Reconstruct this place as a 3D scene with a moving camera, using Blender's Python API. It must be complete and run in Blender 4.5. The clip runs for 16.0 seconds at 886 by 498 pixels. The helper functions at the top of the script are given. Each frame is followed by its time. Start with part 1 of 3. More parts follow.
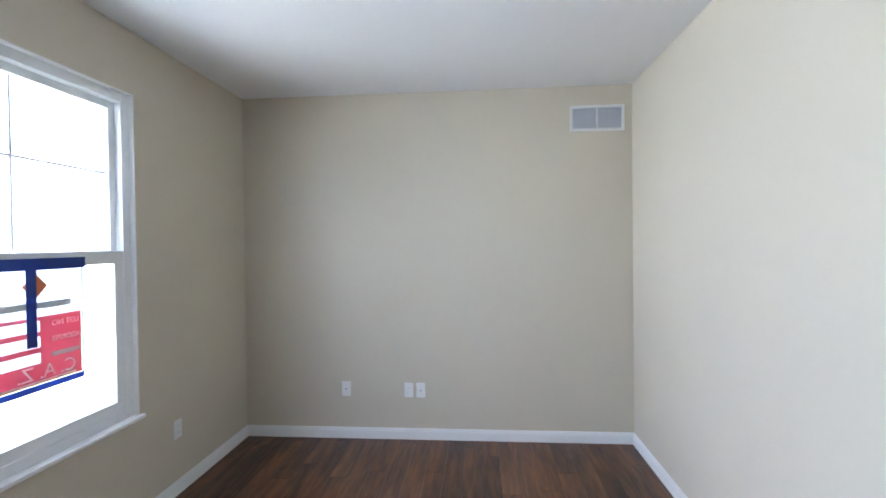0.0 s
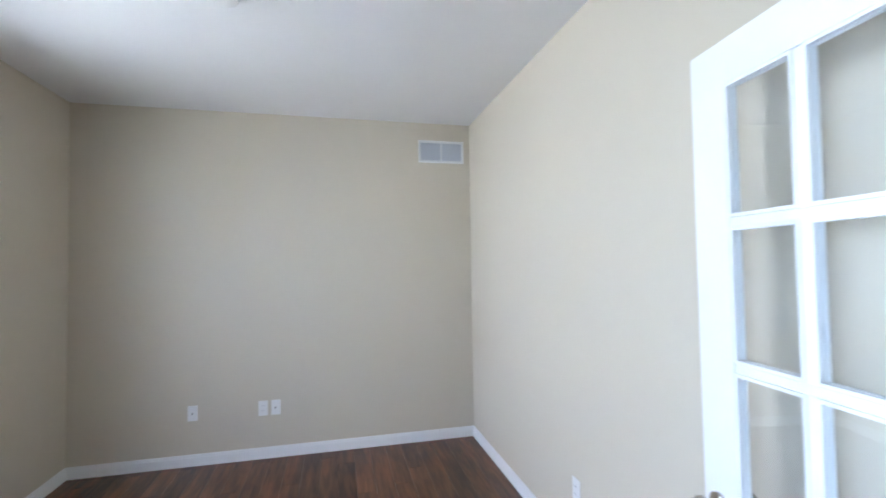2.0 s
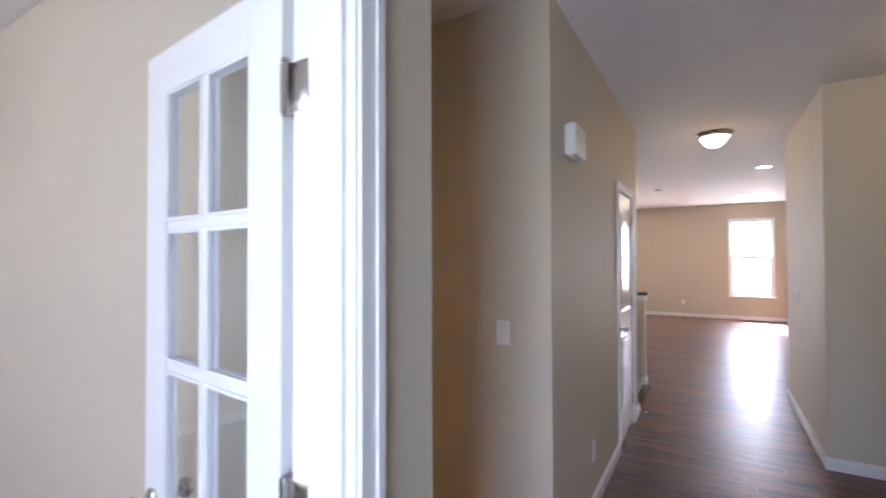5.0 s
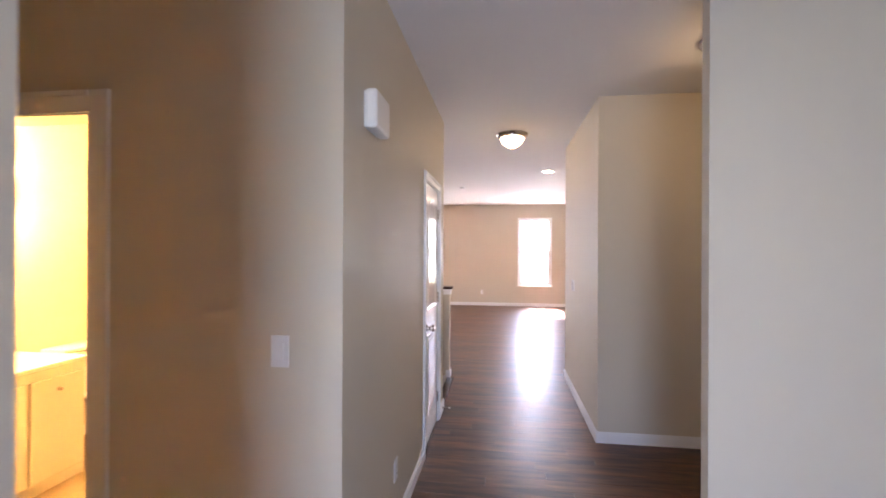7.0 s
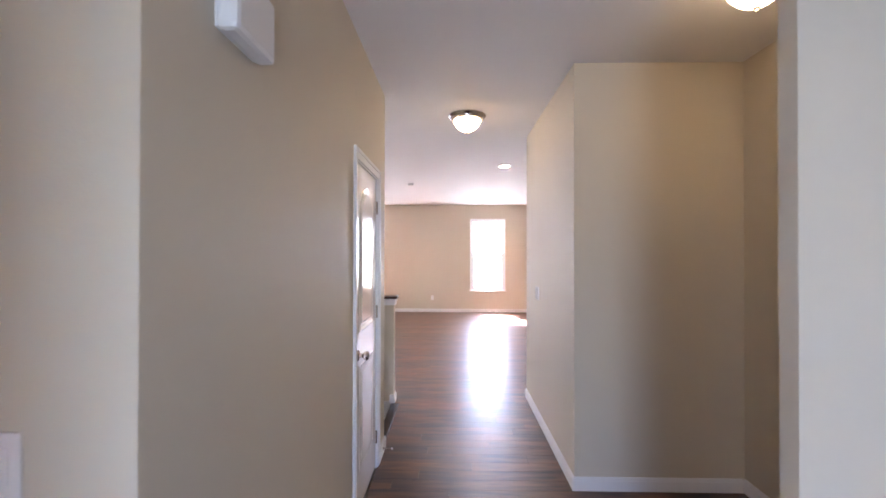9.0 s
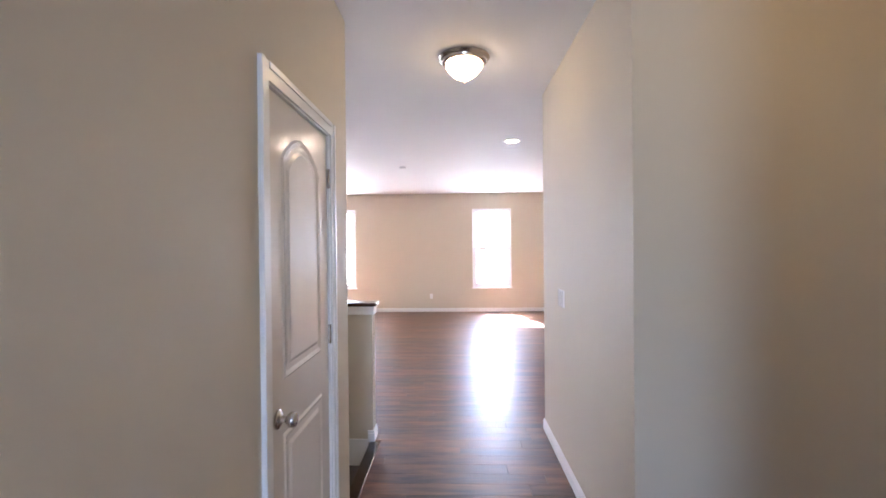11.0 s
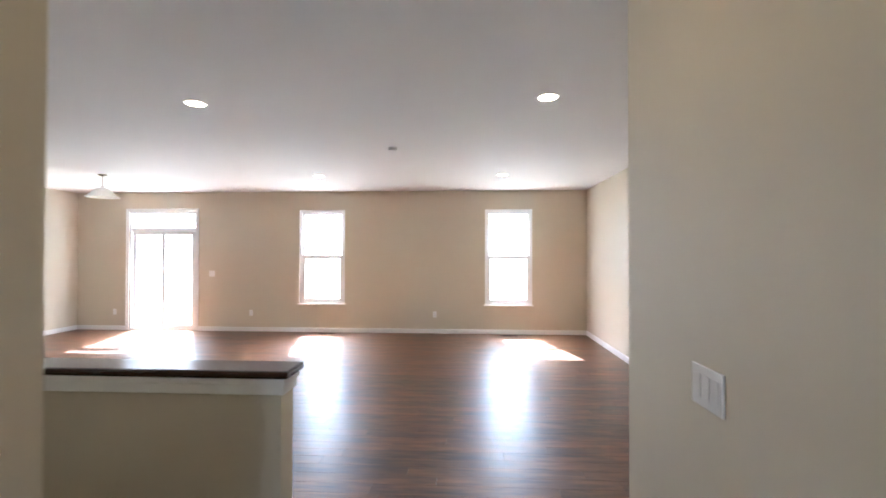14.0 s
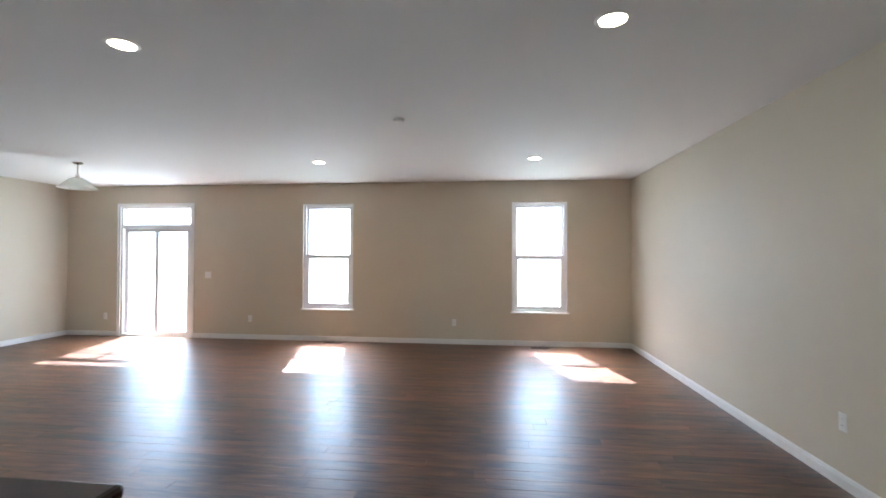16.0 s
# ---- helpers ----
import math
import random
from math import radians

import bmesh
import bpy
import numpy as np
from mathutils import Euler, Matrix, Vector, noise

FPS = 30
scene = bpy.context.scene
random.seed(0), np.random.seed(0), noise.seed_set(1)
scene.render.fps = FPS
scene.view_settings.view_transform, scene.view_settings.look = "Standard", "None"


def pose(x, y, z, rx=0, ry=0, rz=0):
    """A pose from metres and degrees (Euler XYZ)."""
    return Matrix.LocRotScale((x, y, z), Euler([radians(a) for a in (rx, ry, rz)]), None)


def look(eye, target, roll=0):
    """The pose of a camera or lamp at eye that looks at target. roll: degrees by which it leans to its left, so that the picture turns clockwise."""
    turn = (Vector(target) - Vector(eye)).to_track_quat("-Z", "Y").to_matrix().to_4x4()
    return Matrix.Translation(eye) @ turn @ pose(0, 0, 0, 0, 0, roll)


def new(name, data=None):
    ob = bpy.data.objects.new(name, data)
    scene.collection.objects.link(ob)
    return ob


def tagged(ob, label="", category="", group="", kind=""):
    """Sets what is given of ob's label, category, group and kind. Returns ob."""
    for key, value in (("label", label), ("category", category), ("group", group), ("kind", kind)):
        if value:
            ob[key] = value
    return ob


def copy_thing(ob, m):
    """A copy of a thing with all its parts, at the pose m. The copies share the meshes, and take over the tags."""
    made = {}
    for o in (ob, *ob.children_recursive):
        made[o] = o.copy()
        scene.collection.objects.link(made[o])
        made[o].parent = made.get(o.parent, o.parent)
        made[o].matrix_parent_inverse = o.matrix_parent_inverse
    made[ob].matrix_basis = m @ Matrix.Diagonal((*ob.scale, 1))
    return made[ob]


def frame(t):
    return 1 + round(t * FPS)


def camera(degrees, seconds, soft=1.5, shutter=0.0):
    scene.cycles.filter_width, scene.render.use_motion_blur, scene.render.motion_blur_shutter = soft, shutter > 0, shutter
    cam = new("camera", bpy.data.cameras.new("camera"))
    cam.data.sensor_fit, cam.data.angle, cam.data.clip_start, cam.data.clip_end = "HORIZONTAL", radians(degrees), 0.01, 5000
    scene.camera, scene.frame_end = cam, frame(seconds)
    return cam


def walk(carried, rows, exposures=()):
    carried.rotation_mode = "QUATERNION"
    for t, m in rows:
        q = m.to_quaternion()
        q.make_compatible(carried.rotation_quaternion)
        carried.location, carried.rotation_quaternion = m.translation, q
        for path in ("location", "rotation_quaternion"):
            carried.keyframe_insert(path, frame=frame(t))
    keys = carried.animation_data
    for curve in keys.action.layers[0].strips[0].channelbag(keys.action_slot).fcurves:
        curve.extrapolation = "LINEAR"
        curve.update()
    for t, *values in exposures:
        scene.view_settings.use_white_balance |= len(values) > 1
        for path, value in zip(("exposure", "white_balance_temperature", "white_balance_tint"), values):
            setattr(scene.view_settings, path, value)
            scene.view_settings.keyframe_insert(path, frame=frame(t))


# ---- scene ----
cam = camera(89.4, 16.0, soft=1.6, shutter=0.5)
PATH = [
    (0, (-1.023, -0.018, 1.548), (-1.18, 1.976, 1.524), -0.7),
    (0.5, (-1.063, -0.039, 1.521), (-1.093, 1.96, 1.515), -0.7),
    (1, (-1.019, -0.104, 1.523), (-0.927, 1.893, 1.533), -0.75),
    (1.5, (-1.066, -0.208, 1.495), (-0.774, 1.77, 1.537), -0.9),
    (2, (-1.017, -0.322, 1.503), (-0.552, 1.622, 1.571), -0.9),
    (2.5, (-0.97, -0.425, 1.509), (-0.304, 1.459, 1.59), -1.2),
    (3, (-0.927, -0.499, 1.514), (-0.04, 1.292, 1.598), -1.2),
    (3.5, (-0.879, -0.559, 1.514), (0.243, 1.095, 1.594), -1.3),
    (4, (-0.823, -0.609, 1.51), (0.53, 0.862, 1.583), -0.9),
    (4.5, (-0.76, -0.63, 1.513), (0.801, 0.62, 1.567), -0.6),
    (5, (-0.685, -0.624, 1.515), (1.03, 0.404, 1.548), -0.2),
    (7.5, (-0.067, -0.553, 1.524), (1.928, -0.412, 1.533), 0.1),
    (8, (0.118, -0.547, 1.515), (2.116, -0.481, 1.535), -0.0),
    (8.5, (0.33, -0.557, 1.51), (2.329, -0.506, 1.531), 0.1),
    (9, (0.556, -0.537, 1.517), (2.555, -0.492, 1.533), 0.1),
    (11.5, (1.906, -0.62, 1.503), (3.905, -0.558, 1.491), -0.6),
    (12, (2.203, -0.633, 1.511), (4.202, -0.57, 1.503), -0.5),
    (12.5, (2.492, -0.631, 1.506), (4.49, -0.546, 1.509), -0.4),
    (13, (2.776, -0.632, 1.508), (4.773, -0.532, 1.524), -0.1),
    (13.5, (3.105, -0.638, 1.504), (5.102, -0.538, 1.524), 0.0),
    (14, (3.401, -0.645, 1.517), (5.398, -0.534, 1.541), 0.1),
    (14.5, (3.706, -0.638, 1.512), (5.702, -0.507, 1.537), 0.3),
    (15, (3.986, -0.64, 1.5), (5.981, -0.504, 1.522), 0.2),
    (15.5, (4.259, -0.647, 1.505), (6.252, -0.486, 1.524), 0.1),
    (16, (4.469, -0.624, 1.485), (6.458, -0.411, 1.515), 0.2),
]
walk(cam, [(t, look(e, a, r)) for t, e, a, r in PATH], [
    (0, 4.4, 5650, 17), (2.5, 4.4, 5650, 18), (4, 4.15, 5800, 24), (5, 4.05, 6000, 29), (7.5, 4.5, 6150, 34), (9, 4.53, 5850, 31),
    (11.5, 4.6, 5550, 25), (12.5, 4.42, 5550, 19), (13.5, 4.0, 5800, 18), (14.5, 3.75, 5700, 15), (16, 3.25, 5500, 12)])

# ---- world, sun, large lights ----
world = bpy.data.worlds.new("sky")
scene.world = world
world.use_nodes = True
wn = world.node_tree
sky = wn.nodes.new("ShaderNodeTexSky")
sky.sky_type, sky.sun_disc = "NISHITA", False
sky.sun_elevation, sky.sun_rotation = radians(46.5), radians(76)
wn.nodes["Background"].inputs["Strength"].default_value = 0.06
wn.links.new(sky.outputs["Color"], wn.nodes["Background"].inputs["Color"])

sun = new("sun", bpy.data.lights.new("sun", "SUN"))
sun.data.energy, sun.data.angle, sun.data.color = 5.0, radians(0.5), (1.0, 0.97, 0.93)
sun.matrix_basis = look((12 + 9.4, 2.4, 10), (12, 0, 0))


def daylight(name, centre, facing, w, h, power, color):
    """Sky light that enters through one opening."""
    lamp = new(name, bpy.data.lights.new(name, "AREA"))
    lamp.data.shape, lamp.data.size, lamp.data.size_y = "RECTANGLE", w, h
    lamp.data.energy, lamp.data.color = power, color
    lamp.data.spread = radians(168)
    lamp.matrix_basis = look(centre, Vector(centre) + Vector(facing))
    return lamp


SKY = (0.76, 0.86, 1.0)


def opening(name, x, y, z, way, w, h, from_sky, from_ground, ground_color=(0.90, 1.0, 0.64)):
    """What the sky sends down and the sunlit ground sends up through one opening."""
    daylight(name + "_sky", (x - way * 0.30, y, z + 0.15), (way, 0, -0.5), w, h, from_sky, SKY)
    daylight(name + "_ground", (x - way * 0.22, y, z - 0.05), (way, 0, 0.28), w, h, from_ground, ground_color)


opening("daylight_window_1", 12.15, -1.42, 1.465, -1, 0.9, 1.9, 4.0, 1.1)
opening("daylight_window_2", 12.15, 2.197, 1.465, -1, 0.9, 1.9, 4.0, 1.1)
opening("daylight_slider", 12.15, 5.432, 1.25, -1, 1.38, 2.4, 7.6, 1.9)
opening("daylight_den", -3.05, 1.78, 1.5, 1, 1.2, 1.9, 4.7, 1.2, (1.0, 0.98, 0.72))
daylight("daylight_entry", (-1.95, -0.62, 1.1), (1, 0, 0), 0.78, 1.9, 2.2, (0.58, 0.77, 1.0))

bath_bulb = new("vanity_bulb", bpy.data.lights.new("vanity_bulb", "POINT"))
bath_bulb.data.energy, bath_bulb.data.color, bath_bulb.data.shadow_soft_size = 11.0, (1.0, 0.60, 0.16), 0.06
bath_bulb.location = (2.12, 2.55, 1.93)


# ---- materials ----
def material(name, color, rough=0.5, metal=0.0, var=0.06, scale=6.0, bump=0.0, bump_scale=200.0, coat=0.0):
    m = bpy.data.materials.new(name)
    m.use_nodes = True
    nt = m.node_tree
    p = nt.nodes["Principled BSDF"]
    p.inputs["Roughness"].default_value, p.inputs["Metallic"].default_value = rough, metal
    p.inputs["Coat Weight"].default_value = coat
    tc = nt.nodes.new("ShaderNodeTexCoord")
    n1 = nt.nodes.new("ShaderNodeTexNoise")
    n1.inputs["Scale"].default_value, n1.inputs["Detail"].default_value = scale, 6
    nt.links.new(tc.outputs["Object"], n1.inputs["Vector"])
    ramp = nt.nodes.new("ShaderNodeMix")
    ramp.data_type = "RGBA"
    ramp.inputs["A"].default_value = (*[c * (1 - var) for c in color], 1)
    ramp.inputs["B"].default_value = (*[min(1, c * (1 + var)) for c in color], 1)
    nt.links.new(n1.outputs["Fac"], ramp.inputs["Factor"])
    nt.links.new(ramp.outputs["Result"], p.inputs["Base Color"])
    if bump:
        n2 = nt.nodes.new("ShaderNodeTexNoise")
        n2.inputs["Scale"].default_value, n2.inputs["Detail"].default_value = bump_scale, 4
        nt.links.new(tc.outputs["Object"], n2.inputs["Vector"])
        b = nt.nodes.new("ShaderNodeBump")
        b.inputs["Strength"].default_value, b.inputs["Distance"].default_value = bump, 0.004
        nt.links.new(n2.outputs["Fac"], b.inputs["Height"])
        nt.links.new(b.outputs["Normal"], p.inputs["Normal"])
    return m


def wood(name, dark, light, rough, seed_from_object=True):
    """Plank wood with grain along y."""
    m = bpy.data.materials.new(name)
    m.use_nodes = True
    nt = m.node_tree
    p = nt.nodes["Principled BSDF"]
    geo = nt.nodes.new("ShaderNodeNewGeometry")
    info = nt.nodes.new("ShaderNodeObjectInfo")
    add = nt.nodes.new("ShaderNodeMath")
    nt.links.new(info.outputs["Random"], add.inputs[0])
    nt.links.new(geo.outputs["Random Per Island"], add.inputs[1])
    off = nt.nodes.new("ShaderNodeVectorMath")
    off.operation = "SCALE"
    off.inputs[0].default_value = (13, 7, 29)
    nt.links.new(add.outputs[0], off.inputs["Scale"])
    pos = nt.nodes.new("ShaderNodeVectorMath")
    nt.links.new(geo.outputs["Position"], pos.inputs[0])
    nt.links.new(off.outputs[0], pos.inputs[1])
    mp = nt.nodes.new("ShaderNodeMapping")
    mp.inputs["Scale"].default_value = (42, 4.2, 42)
    nt.links.new(pos.outputs[0], mp.inputs["Vector"])
    p.inputs["Specular IOR Level"].default_value = 0.58
    g = nt.nodes.new("ShaderNodeTexNoise")
    g.inputs["Scale"].default_value, g.inputs["Detail"].default_value, g.inputs["Distortion"].default_value = 1.0, 8, 0.6
    nt.links.new(mp.outputs[0], g.inputs["Vector"])
    mp2 = nt.nodes.new("ShaderNodeMapping")
    mp2.inputs["Scale"].default_value = (12, 1.9, 12)
    nt.links.new(pos.outputs[0], mp2.inputs["Vector"])
    g2 = nt.nodes.new("ShaderNodeTexNoise")
    g2.inputs["Scale"].default_value, g2.inputs["Detail"].default_value = 1.0, 3
    nt.links.new(mp2.outputs[0], g2.inputs["Vector"])
    mixf = nt.nodes.new("ShaderNodeMath")
    mixf.operation = "MULTIPLY_ADD"
    mixf.inputs[1].default_value = 0.55
    nt.links.new(g2.outputs["Fac"], mixf.inputs[0])
    half = nt.nodes.new("ShaderNodeMath")
    half.operation = "MULTIPLY"
    half.inputs[1].default_value = 0.45
    nt.links.new(g.outputs["Fac"], half.inputs[0])
    nt.links.new(half.outputs[0], mixf.inputs[2])
    frac = nt.nodes.new("ShaderNodeMath")
    frac.operation = "FRACT"
    nt.links.new(add.outputs[0], frac.inputs[0])
    tone = nt.nodes.new("ShaderNodeMath")
    tone.operation = "MULTIPLY_ADD"
    tone.inputs[1].default_value, tone.inputs[2].default_value = 0.10, -0.05
    nt.links.new(frac.outputs[0], tone.inputs[0])
    tot = nt.nodes.new("ShaderNodeMath")
    nt.links.new(mixf.outputs[0], tot.inputs[0])
    nt.links.new(tone.outputs[0], tot.inputs[1])
    ramp = nt.nodes.new("ShaderNodeValToRGB")
    ramp.color_ramp.elements[0].position, ramp.color_ramp.elements[1].position = 0.36, 0.70
    ramp.color_ramp.elements[0].color, ramp.color_ramp.elements[1].color = (*dark, 1), (*light, 1)
    nt.links.new(tot.outputs[0], ramp.inputs[0])
    nt.links.new(ramp.outputs[0], p.inputs["Base Color"])
    r = nt.nodes.new("ShaderNodeMath")
    r.operation = "MULTIPLY_ADD"
    r.inputs[1].default_value, r.inputs[2].default_value = 0.12, rough - 0.06
    nt.links.new(g2.outputs["Fac"], r.inputs[0])
    nt.links.new(r.outputs[0], p.inputs["Roughness"])
    b = nt.nodes.new("ShaderNodeBump")
    b.inputs["Strength"].default_value, b.inputs["Distance"].default_value = 0.05, 0.001
    nt.links.new(g.outputs["Fac"], b.inputs["Height"])
    nt.links.new(b.outputs["Normal"], p.inputs["Normal"])
    return m


def glow(name, color, strength):
    m = bpy.data.materials.new(name)
    m.use_nodes = True
    p = m.node_tree.nodes["Principled BSDF"]
    p.inputs["Base Color"].default_value = (0.85, 0.83, 0.78, 1)
    p.inputs["Roughness"].default_value = 0.3
    p.inputs["Emission Color"].default_value = (*color, 1)
    p.inputs["Emission Strength"].default_value = strength
    return m


def clear_glass(name):
    m = bpy.data.materials.new(name)
    m.use_nodes = True
    p = m.node_tree.nodes["Principled BSDF"]
    p.inputs["Base Color"].default_value = (0.97, 0.985, 0.98, 1)
    p.inputs["Transmission Weight"].default_value, p.inputs["Roughness"].default_value = 1.0, 0.0
    p.inputs["IOR"].default_value = 1.45
    return m


WALL = material("greige_paint", (0.615, 0.554, 0.442), 0.62, var=0.025, scale=1.6, bump=0.12, bump_scale=160)
CEIL = material("ceiling_paint", (0.80, 0.785, 0.775), 0.8, var=0.02, scale=2.0, bump=0.22, bump_scale=90)
TRIM = material("white_trim_paint", (0.83, 0.83, 0.82), 0.32, var=0.02, scale=5, bump=0.04, bump_scale=60)
DOORP = material("door_paint", (0.78, 0.745, 0.68), 0.18, var=0.02, scale=4, bump=0.05, bump_scale=40)
VINYL = material("white_vinyl", (0.82, 0.83, 0.84), 0.35, var=0.02)
PLASTIC = material("white_plastic", (0.82, 0.81, 0.79), 0.35, var=0.015)
FILM = material("clear_film", (0.86, 0.86, 0.88), 0.12, var=0.05, scale=40, bump=1.0, bump_scale=55)
film_p = FILM.node_tree.nodes["Principled BSDF"]
film_p.inputs["Alpha"].default_value = 0.15
SLOT = material("dark_slot", (0.05, 0.05, 0.05), 0.6)
NICKEL = material("satin_nickel", (0.52, 0.48, 0.44), 0.24, 1.0, var=0.05, scale=30)
BRONZE = material("brushed_bronze", (0.30, 0.25, 0.20), 0.3, 1.0, var=0.08, scale=30)
VENT = material("grille_enamel", (0.62, 0.64, 0.68), 0.45, var=0.03)
FLOOR = wood("walnut_plank", (0.014, 0.006, 0.0032), (0.21, 0.088, 0.040), 0.35)
CAP = wood("dark_cap_wood", (0.012, 0.005, 0.0035), (0.05, 0.02, 0.012), 0.2)
SUB = material("subfloor", (0.02, 0.012, 0.01), 0.8, var=0.2)
GLASS = clear_glass("window_glass")
BOWL = glow("lit_alabaster_glass", (1.0, 0.72, 0.34), 1.0)
BOWLB = glow("lit_globe_glass", (1.0, 0.58, 0.16), 6.0)
CAN = glow("lit_downlight_lens", (1.0, 0.76, 0.44), 10.0)
SHADE = material("frosted_shade", (0.86, 0.85, 0.80), 0.35, var=0.05, scale=9)
TILE = material("beige_tile", (0.45, 0.36, 0.25), 0.4, var=0.2, scale=9)
CERAMIC = material("white_ceramic", (0.82, 0.81, 0.78), 0.12, var=0.01)
GROUND = material("dry_lawn", (0.22, 0.24, 0.12), 0.95, var=0.35, scale=0.8, bump=0.5, bump_scale=20)


def backlit(m, share):
    """Lets light through a thin sheet."""
    nt = m.node_tree
    p, out = nt.nodes["Principled BSDF"], nt.nodes["Material Output"]
    tr, mix = nt.nodes.new("ShaderNodeBsdfTranslucent"), nt.nodes.new("ShaderNodeMixShader")
    nt.links.new(p.inputs["Base Color"].links[0].from_socket, tr.inputs["Color"])
    mix.inputs[0].default_value = share
    nt.links.new(p.outputs[0], mix.inputs[1])
    nt.links.new(tr.outputs[0], mix.inputs[2])
    nt.links.new(mix.outputs[0], out.inputs["Surface"])
    return m


SIGNW = material("sign_white", (0.80, 0.82, 0.84), 0.6)
SIGNR = material("sign_red", (0.56, 0.17, 0.22), 0.6, var=0.08)
SIGNB = material("sign_blue", (0.06, 0.11, 0.42), 0.6, var=0.08)
SIGNO = material("sign_orange", (0.75, 0.22, 0.08), 0.6)
INK = material("sign_white_ink", (0.82, 0.80, 0.80), 0.6)
for sheet in (SIGNW, SIGNR, SIGNB):
    backlit(sheet, 0.5)
backlit(SHADE, 0.5)


# ---- building helpers ----
def box(bm, x0, x1, y0, y1, z0, z1, bevel=0.0):
    r = bmesh.ops.create_cube(bm, size=1, matrix=Matrix.LocRotScale(
        ((x0 + x1) / 2, (y0 + y1) / 2, (z0 + z1) / 2), None, (abs(x1 - x0), abs(y1 - y0), abs(z1 - z0))))
    if bevel:
        edges = list({e for v in r["verts"] for e in v.link_edges})
        bmesh.ops.bevel(bm, geom=edges, offset=bevel, segments=2, profile=0.5, affect="EDGES")
    return bm


def cyl(bm, r, depth, m=None, seg=32, r2=None):
    bmesh.ops.create_cone(bm, cap_ends=True, segments=seg, radius1=r, radius2=r if r2 is None else r2, depth=depth,
                          matrix=m or Matrix.Identity(4))
    return bm


def lathe(bm, profile, seg=40, m=None):
    """Turns a profile of (radius, height) about z."""
    m = m or Matrix.Identity(4)
    rings = []
    for r, z in profile:
        if r < 1e-5:
            rings.append([bm.verts.new(m @ Vector((0, 0, z)))])
        else:
            rings.append([bm.verts.new(m @ Vector((r * math.cos(2 * math.pi * i / seg), r * math.sin(2 * math.pi * i / seg), z)))
                          for i in range(seg)])
    for a, b in zip(rings, rings[1:]):
        for i in range(seg):
            j = (i + 1) % seg
            if len(a) == 1 and len(b) > 1:
                bm.faces.new((a[0], b[j], b[i]))
            elif len(b) == 1 and len(a) > 1:
                bm.faces.new((a[i], a[j], b[0]))
            elif len(a) > 1:
                bm.faces.new((a[i], a[j], b[j], b[i]))
    bmesh.ops.recalc_face_normals(bm, faces=bm.faces)
    return bm


def prism(bm, pts, y0, y1, top_scale=1.0):
    """An outline in x and z, extruded from y0 to y1, its far face shrunk by a margin."""
    a = [bm.verts.new((x, y0, z)) for x, z in pts]
    cx = (min(p[0] for p in pts) + max(p[0] for p in pts)) / 2
    cz = (min(p[1] for p in pts) + max(p[1] for p in pts)) / 2
    hw, hh = max(p[0] for p in pts) - cx, max(p[1] for p in pts) - cz
    k = 1 - top_scale if top_scale < 1 else 0
    b = [bm.verts.new((cx + (x - cx) * (1 - k * 0.1 / hw), y1, cz + (z - cz) * (1 - k * 0.1 / hh))) for x, z in pts]
    n = len(pts)
    bm.faces.new(a)
    bm.faces.new(b[::-1])
    for i in range(n):
        bm.faces.new((a[i], b[i], b[(i + 1) % n], a[(i + 1) % n]))
    bmesh.ops.recalc_face_normals(bm, faces=bm.faces)
    return bm


def mesh_of(name, bm, mat, smooth=False):
    me = bpy.data.meshes.new(name)
    bm.to_mesh(me)
    bm.free()
    me.materials.append(mat)
    if smooth:
        for p in me.polygons:
            p.use_smooth = True
        me.set_sharp_from_angle(angle=radians(40))
    return me


def part(name, bm, mat, parent, label="", smooth=False):
    ob = new(name, mesh_of(name, bm, mat, smooth))
    ob.parent = parent
    return tagged(ob, label) if label else ob


def thing(name, label, category, m=None, group="", kind=""):
    ob = new(name)
    ob.empty_display_size = 0.1
    ob.matrix_basis = m or Matrix.Identity(4)
    return tagged(ob, label, category, group, kind)


def solid(name, bm, mat, label, category="", kind="structure"):
    return tagged(new(name, mesh_of(name, bm, mat)), label, category, "", kind)


B = bmesh.new

# ---- shell: walls, ceiling, floor slab ----
H = 2.74


def wall(name, x0, x1, y0, y1, holes=(), label="greige painted drywall wall with smooth satin finish"):
    """A wall along its longer side; holes are (from, to, bottom, top) along it."""
    bm = B()
    along_x = x1 - x0 > y1 - y0
    s, e = (x0, x1) if along_x else (y0, y1)

    def piece(a, b, z0, z1):
        if b - a > 1e-4 and z1 - z0 > 1e-4:
            box(bm, *((a, b, y0, y1) if along_x else (x0, x1, a, b)), z0, z1)

    for a, b, z0, z1 in sorted(holes):
        piece(s, a, -0.2, H)
        piece(a, b, -0.2, z0)
        piece(a, b, z1, H)
        s = b
    piece(s, e, -0.2, H)
    bmesh.ops.remove_doubles(bm, verts=bm.verts, dist=1e-5)
    return solid(name, bm, WALL, label, "wall")


